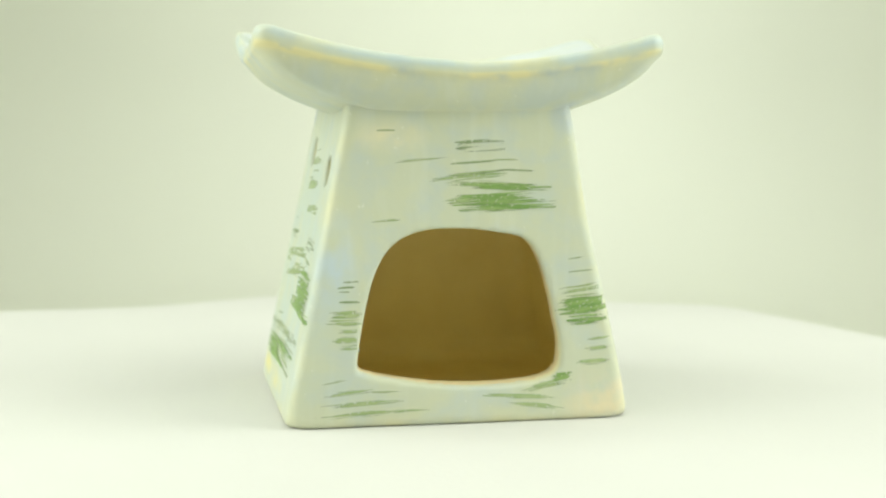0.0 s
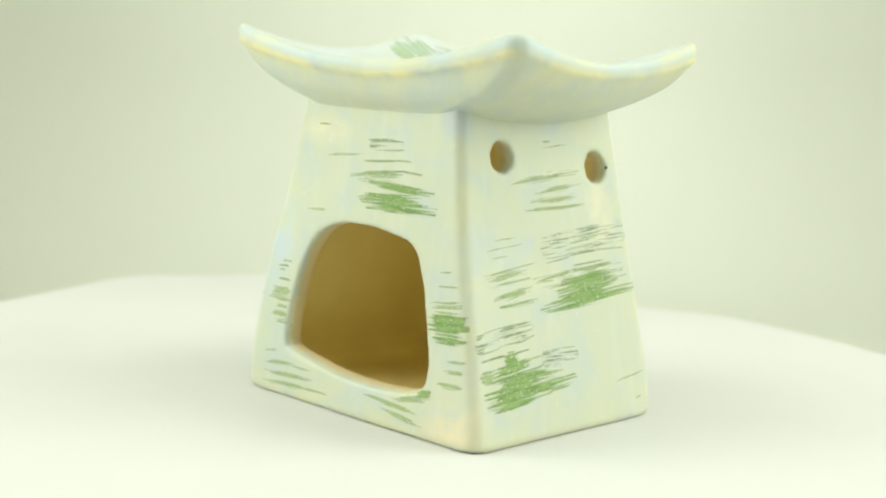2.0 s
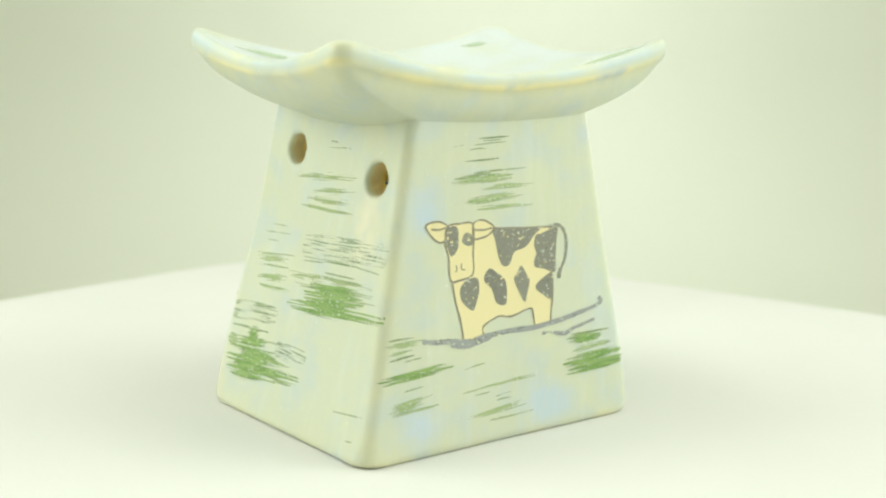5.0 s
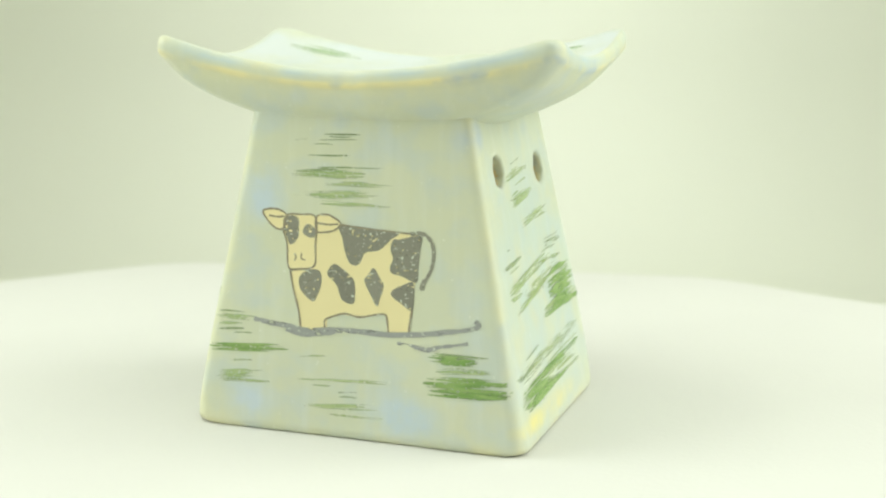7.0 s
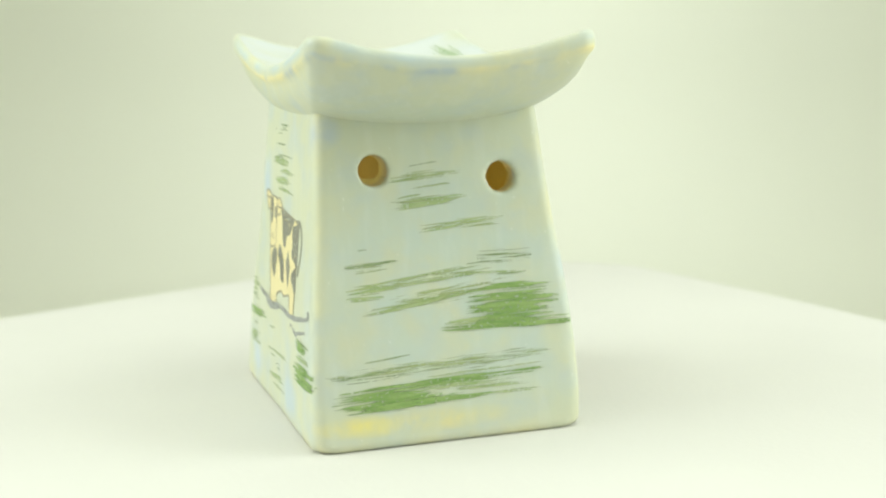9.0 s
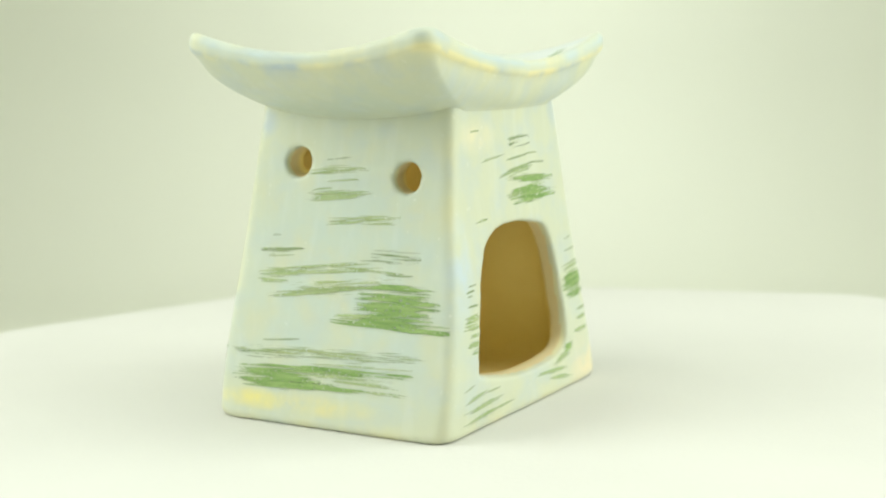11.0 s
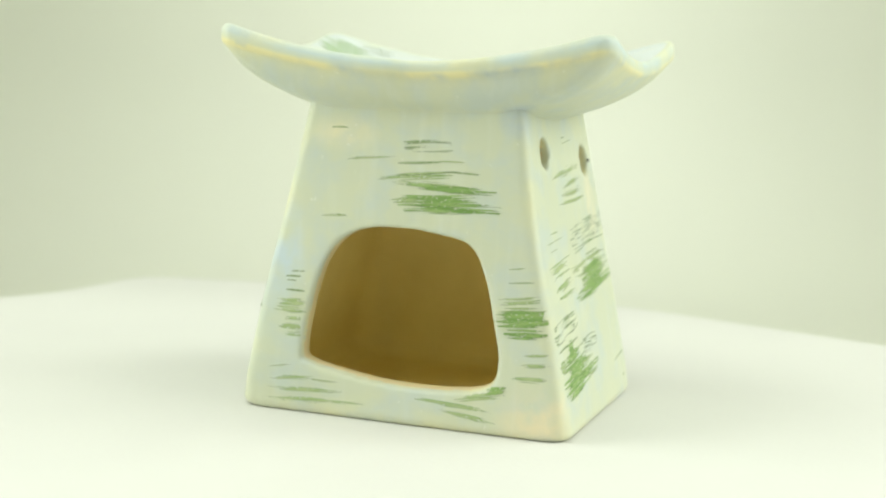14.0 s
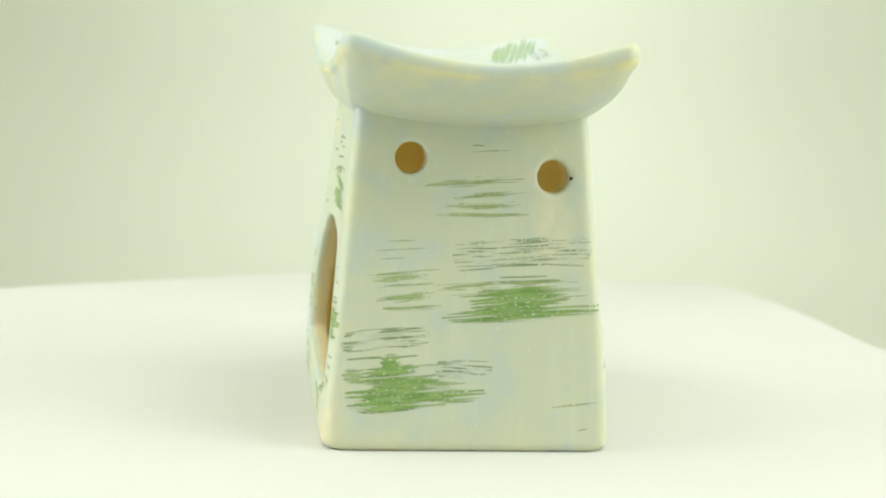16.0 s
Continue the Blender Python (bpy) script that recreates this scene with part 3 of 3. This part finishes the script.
brush("front", "wash", 7.6, 7.9, 28.5, 6.7, 1.4)
brush("front", "wash", 13.9, 5.4, 27.9, 3.7, 1.4)
brush("back", "hair", -9.9, 83.0, 1.2, 83.2, 0.6)
brush("back", "hair", -8.1, 82.3, -1.8, 82.4, 0.4)
brush("back", "hair", -10.8, 81.3, -0.3, 81.7, 0.4)
brush("back", "olive", -18.4, 80.9, -14.2, 81.3, 0.4)
brush("back", "olive", -12.9, 80.1, -7.4, 80.2, 0.4)
brush("back", "hair", -14.6, 77.1, -1.8, 77.5, 0.6)
brush("back", "hair", -10.3, 73.9, 8.8, 74.4, 0.6)
brush("back", "hair", -17.6, 72.7, -4.7, 73.7, 0.9)
brush("back", "wash", -17.5, 71.8, 1.0, 72.5, 2.5)
brush("back", "wash", -8.0, 69.7, 9.6, 70.0, 1.2)
brush("back", "wash", -15.9, 66.5, 5.1, 67.3, 2.0)
brush("back", "wash", -10.3, 64.4, 8.9, 64.3, 1.2)
brush("back", "hair", -40.5, 32.9, -32.4, 32.9, 0.8)
brush("back", "wash", -40.8, 31.4, -29.0, 31.4, 1.4)
brush("back", "wash", -40.8, 29.5, -34.0, 29.7, 0.9)
brush("back", "hair", -40.5, 27.6, -32.4, 28.4, 0.9)
brush("back", "hair", -35.9, 27.0, -30.3, 27.4, 0.6)
brush("back", "solid", -42.1, 22.6, -21.3, 23.8, 2.2)
brush("back", "olive", -36.6, 19.2, -29.5, 19.8, 0.8)
brush("back", "wash", -40.6, 15.5, -28.2, 16.8, 1.9)
brush("back", "wash", -40.6, 14.2, -30.6, 15.0, 1.3)
brush("back", "olive", -40.6, 13.3, -25.9, 14.1, 1.3)
brush("back", "olive", -15.7, 21.9, -7.4, 22.5, 0.5)
brush("back", "olive", -17.5, 15.5, 12.0, 16.7, 1.1)
brush("back", "olive", -11.9, 14.3, -5.8, 14.5, 0.6)
brush("back", "hair", -4.5, 12.9, 1.9, 13.4, 0.5)
brush("back", "hair", -3.7, 11.7, 1.2, 11.8, 0.5)
brush("back", "wash", -12.5, 8.4, 6.6, 9.7, 1.9)
brush("back", "olive", -7.1, 6.7, 8.9, 6.8, 1.1)
brush("back", "hair", 24.3, 26.4, 38.2, 26.2, 0.8)
brush("back", "solid", 23.1, 24.7, 35.2, 25.1, 2.6)
brush("back", "wash", 25.6, 21.7, 39.0, 22.3, 2.0)
brush("back", "solid", 22.7, 17.4, 43.2, 18.0, 5.5)
brush("back", "solid", 27.5, 15.7, 43.2, 16.5, 2.2)
brush("back", "hair", 33.5, 22.4, 39.2, 22.6, 0.6)
brush("B", "hair", -7.7, 73.5, 0.8, 74.5, 0.5)
brush("B", "olive", -13.8, 69.4, 5.5, 71.7, 0.9)
brush("B", "olive", -6.8, 67.5, 5.5, 68.6, 0.8)
brush("B", "wash", -12.2, 63.0, 7.0, 64.5, 2.3)
brush("B", "olive", -11.3, 65.1, -4.1, 65.9, 0.6)
brush("B", "wash", -4.1, 56.1, 16.3, 58.6, 1.5)
brush("B", "olive", 4.9, 56.5, 16.3, 56.8, 0.6)
brush("B", "hair", -23.6, 52.2, -20.5, 52.3, 0.6)
brush("B", "hair", -28.6, 47.7, -13.1, 48.9, 0.9)
brush("B", "olive", -25.1, 46.4, -16.2, 47.0, 0.8)
brush("B", "wash", -26.2, 41.6, -13.1, 42.5, 2.7)
brush("B", "wash", -26.7, 39.6, -17.8, 39.6, 1.4)
brush("B", "olive", -20.4, 42.8, 10.6, 46.3, 1.1)
brush("B", "olive", -15.0, 41.9, 11.3, 44.2, 0.9)
brush("B", "olive", 2.1, 44.5, 22.8, 43.6, 0.7)
brush("B", "wash", -22.7, 34.9, 9.0, 39.7, 1.4)
brush("B", "olive", -14.2, 37.8, 17.5, 40.3, 0.9)
brush("B", "olive", -19.6, 36.6, 2.1, 38.1, 0.8)
brush("B", "dry", 10.1, 48.4, 25.4, 48.3, 3.9)
brush("B", "hair", 11.6, 48.5, 24.5, 48.2, 0.7)
brush("B", "hair", 6.4, 46.6, 16.3, 46.9, 0.6)
brush("B", "hair", 15.2, 43.3, 23.3, 43.4, 0.9)
brush("B", "solid", 7.0, 39.6, 30.3, 39.8, 1.8)
brush("B", "solid", 7.5, 34.8, 30.4, 35.2, 7.8)
brush("B", "solid", 0.6, 30.3, 33.7, 29.7, 2.7)
brush("B", "wash", 0.3, 31.3, 11.3, 31.9, 1.5)
brush("B", "hair", -23.5, 23.0, -11.5, 24.1, 0.5)
brush("B", "dry", -32.4, 19.3, 26.9, 21.5, 3.3)
brush("B", "hair", -33.2, 19.0, -19.3, 20.1, 0.6)
brush("B", "olive", -13.7, 20.8, 14.7, 21.4, 0.6)
brush("B", "solid", -31.1, 12.8, -5.6, 13.4, 6.3)
brush("B", "solid", -20.3, 16.1, 22.3, 16.8, 1.8)
brush("B", "solid", -26.6, 10.9, 7.5, 11.8, 2.1)
brush("B", "olive", 0.6, 13.9, 21.6, 13.8, 1.2)
brush("B", "olive", 6.0, 11.6, 25.4, 11.8, 1.0)
brush("B", "wash", -13.6, 14.8, 17.4, 15.0, 1.5)
brush("B", "olive", -7.1, 17.8, 23.5, 18.7, 0.7)


def on_dish(face, u, z, lift):
    """The point u, z mm along and across the dish, lifted off its hollow."""
    x, y = u, z
    rise = 1.3 * (x / 56) ** 2 * (1 - 0.6 * (y / 36.5) ** 2) if x < 0 else 0
    return Vector((x, y, 93.05 + 8.9 * (x / 56) ** 2 + 6.9 * (y / 36.5) ** 2 + rise + lift)) * MM


brush("dish", "faint", -55, 28, -35, 22, 14, on_dish, dish)
brush("dish", "dry", -44, 32, -32, 33, 5, on_dish, dish)
brush("dish", "faint", 26, -29, 47, -27, 6, on_dish, dish)
brush("dish", "faint", -46, -30, -38, -32, 3, on_dish, dish)


def blot(name, points, mat, lift, label):
    """A filled painted shape on the back."""
    bm = bmesh.new()
    verts = [bm.verts.new(on_face("back", p.x, p.y, lift)) for p in catmull(points, 4)]
    bmesh.ops.triangulate(bm, faces=[bm.faces.new(verts)])
    for _ in range(2):
        bmesh.ops.subdivide_edges(bm, edges=[e for e in bm.edges if e.calc_length() > 3 * MM], cuts=1, use_grid_fill=True)
    bmesh.ops.triangulate(bm, faces=bm.faces)
    for v in bm.verts:
        v.co = on_face("back", -v.co.x / MM, v.co.z / MM, lift) or v.co
    part(name, bm, mat, body, label)


def outline(points, width, closed=True, mat=None, steps=5, name="cow_outline", label="dark drawn outline", lift=0.13):
    """A drawn line of uneven width on the back."""
    bm = bmesh.new()
    pts = catmull(points, steps, closed)
    rows = []
    for i, p in enumerate(pts):
        q, r = pts[(i + 1) % len(pts)] if closed or i + 1 < len(pts) else p, pts[i - 1] if closed or i else p
        d = (q - r).normalized()
        side = Vector((-d.y, d.x)) * width * dice.uniform(0.38, 0.62)
        a, b = p + side, p - side
        rows.append((bm.verts.new(on_face("back", a.x, a.y, lift)), bm.verts.new(on_face("back", b.x, b.y, lift))))
    for a, b in zip(rows, rows[1:] + (rows[:1] if closed else [])):
        bm.faces.new((a[0], a[1], b[1], b[0]))
    part(name, bm, mat or LINE, body, label)


def cow():
    """The cow painted on the back: cream body, grey patches, dark outlines, grey ground line."""
    trunk = [(-18.7, 45.2), (-17.5, 38.7), (-16.1, 34.1), (-15.6, 29.8), (-8.4, 30.1), (-8.4, 32.6), (-4.4, 34.3), (1.8, 34.1),
             (8.7, 35.5), (9.8, 33.4), (10.3, 30.3), (16.1, 30.6), (16.4, 36.7), (17.6, 45), (18.3, 53.7), (18.7, 56.8),
             (15.2, 57.6), (6.1, 57.9), (-4.6, 58.7), (-11.1, 57.5), (-11.6, 46.6)]
    blot("cow_trunk", trunk, CREAM, 0.05, "cream painted trunk of the cow")
    head = [(-20.4, 60.4), (-16.2, 60.9), (-11.7, 60.3), (-11.7, 52.7), (-11.9, 47.2), (-16.1, 46.0), (-19.6, 46.3), (-20.1, 52.4), (-21.2, 56.2)]
    blot("cow_head", head, CREAM, 0.07, "cream painted head of the cow")
    ear = [(-27.6, 61.0), (-25.6, 62.0), (-22.4, 61.8), (-20.2, 60.1), (-21.2, 57.0), (-23.2, 56.6), (-25.5, 58.1)]
    other = [(-11.4, 60.6), (-8.5, 61.3), (-6.2, 60.5), (-4.3, 59.0), (-6.1, 57.2), (-8.9, 56.5), (-11.4, 56.7)]
    for e in (ear, other):
        blot("cow_ear", e, CREAM, 0.06, "cream painted ear")
    for name, shape in (
            ("cow_eye_patch", [(-20.4, 60.1), (-17.0, 59.9), (-16.8, 54.8), (-19.1, 52.5), (-20.4, 54.7), (-21.2, 56.7)]),
            ("cow_eye_patch", [(-15.1, 57.5), (-13.9, 58.4), (-11.9, 57.3), (-11.9, 55.2), (-13.5, 54.8), (-15.4, 55.9)]),
            ("cow_patch", [(-4.6, 58.7), (3.1, 58.1), (12.2, 57.5), (10.4, 55.7), (7.0, 52.6), (3.1, 51.7), (1.6, 48.9), (0.1, 48.0),
                           (-1.7, 48.8), (-3.0, 51.8), (-3.8, 55.3)]),
            ("cow_patch", [(12.7, 55.8), (14.5, 56.3), (19.0, 57.1), (18.8, 53.8), (18.4, 49.2), (18.0, 44.7), (13.9, 46.0), (10.9, 46.7),
                           (10.2, 48.2), (11.1, 50.5), (10.3, 53.0), (11.0, 55.6)]),
            ("cow_patch", [(17.0, 44.6), (17.4, 40.1), (16.8, 37.0), (13.7, 38.7), (10.9, 40.6), (11.2, 42.1), (14.0, 43.7)]),
            ("cow_spot", [(-16.1, 44.1), (-13.8, 45.8), (-10.4, 45.9), (-9.7, 42.8), (-10.9, 39.0), (-12.2, 37.4), (-15.3, 39.6), (-16.4, 41.8)]),
            ("cow_spot", [(-7.9, 46.0), (-6.1, 48.0), (-3.7, 46.9), (-0.2, 44.0), (0.2, 39.4), (-0.5, 37.5), (-3.6, 38.5), (-5.2, 42.3), (-7.6, 44.5)]),
            ("cow_spot", [(5.5, 47.7), (7.5, 45.0), (8.6, 43.1), (7.6, 39.7), (6.7, 37.4), (4.8, 40.3), (2.9, 44.1), (4.0, 45.7)])):
        blot(name, shape, GREY, 0.10, "grey painted patch with pale specks")
    for e in (ear, other, head):
        outline(e, 0.5)
    outline([(-25.8, 60.2), (-23.2, 59.9), (-21, 60.2)], 0.45, False)
    outline([(-11.2, 58.9), (-8, 58.6), (-5, 58.9)], 0.45, False)
    outline([(-19.1, 45.7), (-18.0, 40.2), (-16.4, 34.9), (-15.6, 29.8)], 0.6, False)
    outline([(-8.4, 30.1), (-8.4, 32.6), (-4.4, 34.3), (-2.1, 34.7), (1.8, 34.1), (8.7, 35.5), (9.8, 33.4), (10.3, 30.3)], 0.5, False)
    outline([(16.1, 30.6), (16.4, 33.9), (17.1, 37.8)], 0.6, False)
    outline([(-4.6, 58.8), (3, 58.2), (12, 57.7), (18.3, 57.4)], 0.45, False)
    outline([(7.6, 36.3), (9.8, 37.0), (10.7, 39.8)], 0.3, False, CREAM)
    outline([(-18.0, 50.2), (-17.4, 49.2), (-17.9, 48.2)], 0.35, False)
    outline([(-15.8, 50.4), (-15.8, 48.9), (-14.6, 48.6)], 0.35, False)
    outline([(-19.6, 56.3), (-19.0, 56.3), (-18.6, 56.2)], 0.5, False, CREAM, lift=0.17, name="cow_eye", label="pale dot of the cow's eye")
    outline([(-13.7, 56.4), (-13.2, 56.4), (-12.8, 56.3)], 0.5, False, CREAM, lift=0.17, name="cow_eye", label="pale dot of the cow's eye")
    outline([(15.9, 57.4), (18.9, 57.8), (21.5, 56.2), (22.6, 52.8), (22.1, 48.7), (20.8, 46.1), (19.7, 44.4)], 0.95, False, GREY, name="cow_tail", label="grey painted tail")
    ground = [(-29.8, 31.4), (-24.7, 30.6), (-20.0, 30.2), (-13.9, 29.3), (-7.7, 29.9), (1.5, 30.2), (10.6, 30.1), (21.2, 31.2), (28.7, 32.5), (34.0, 33.6), (35.9, 34.7), (34.7, 35.7)]
    tag = dict(name="ground_line", label="grey smeared line of ground")
    outline(ground, 1.25, False, SMEAR, **tag)
    outline([(u + dice.uniform(-0.5, 0.5), z + 0.45) for u, z in ground[2:9]], 0.45, False, SMEAR, lift=0.14, **tag)
    outline([(u + dice.uniform(-0.5, 0.5), z - 0.5) for u, z in ground[1:8]], 0.5, False, SMEAR, lift=0.15, **tag)
    outline([(-20.0, 29.2), (-15.4, 28.1), (-10.8, 28.4), (-5.4, 29.4)], 1.1, False, SMEAR, lift=0.14, **tag)
    outline([(12.9, 28.0), (16.7, 27.8), (21.3, 27.2), (25.0, 28.1), (28.8, 28.8), (33.0, 29.7)], 0.8, False, SMEAR, **tag)
    outline([(17.9, 27.4), (21.3, 26.7), (24.3, 27.6)], 0.8, False, SMEAR, lift=0.14, **tag)
    outline([(20.3, 45.6), (19.7, 44.1), (19.5, 42.7)], 1.3, False, GREY, name="cow_tail", label="tuft of the painted tail", lift=0.14)


cow()


def lump(bm, centre, size):
    """A small uneven blob."""
    made = bmesh.ops.create_icosphere(bm, subdivisions=2, radius=1)["verts"]
    for v in made:
        v.co = Vector(centre) * MM + Vector([c * k * dice.uniform(0.85, 1.15) * MM for c, k in zip(v.co, size)])


def flaws():
    """A dark pit in the glaze by one hole, and clay burrs left on the jamb of the opening."""
    bm = bmesh.new()
    lump(bm, (35.1, 26.9, 72.0), (0.35, 0.55, 0.5))
    smooth(bm)
    part("glaze_pit", bm, PIT, body, "small dark pit beside the hole")
    for z, y in ((28, -35.6), (25.5, -36.0), (23.6, -35.4), (21.5, -35.9)):
        bm = bmesh.new()
        lump(bm, (-28.7 + (28 - z) * -0.08, y, z), (0.45, 0.6, 0.55))
        smooth(bm)
        part("clay_burr", bm, GLAZE, body, "rough burr on the opening's edge")


flaws()


# ---- movement ----
def motions():
    rows = [(t, pose(0, 0, 0, 0, 0, a) @ SEAT) for t, a in ANGLES]
    walk(sheet, rows)
    walk(burner, rows)


motions()
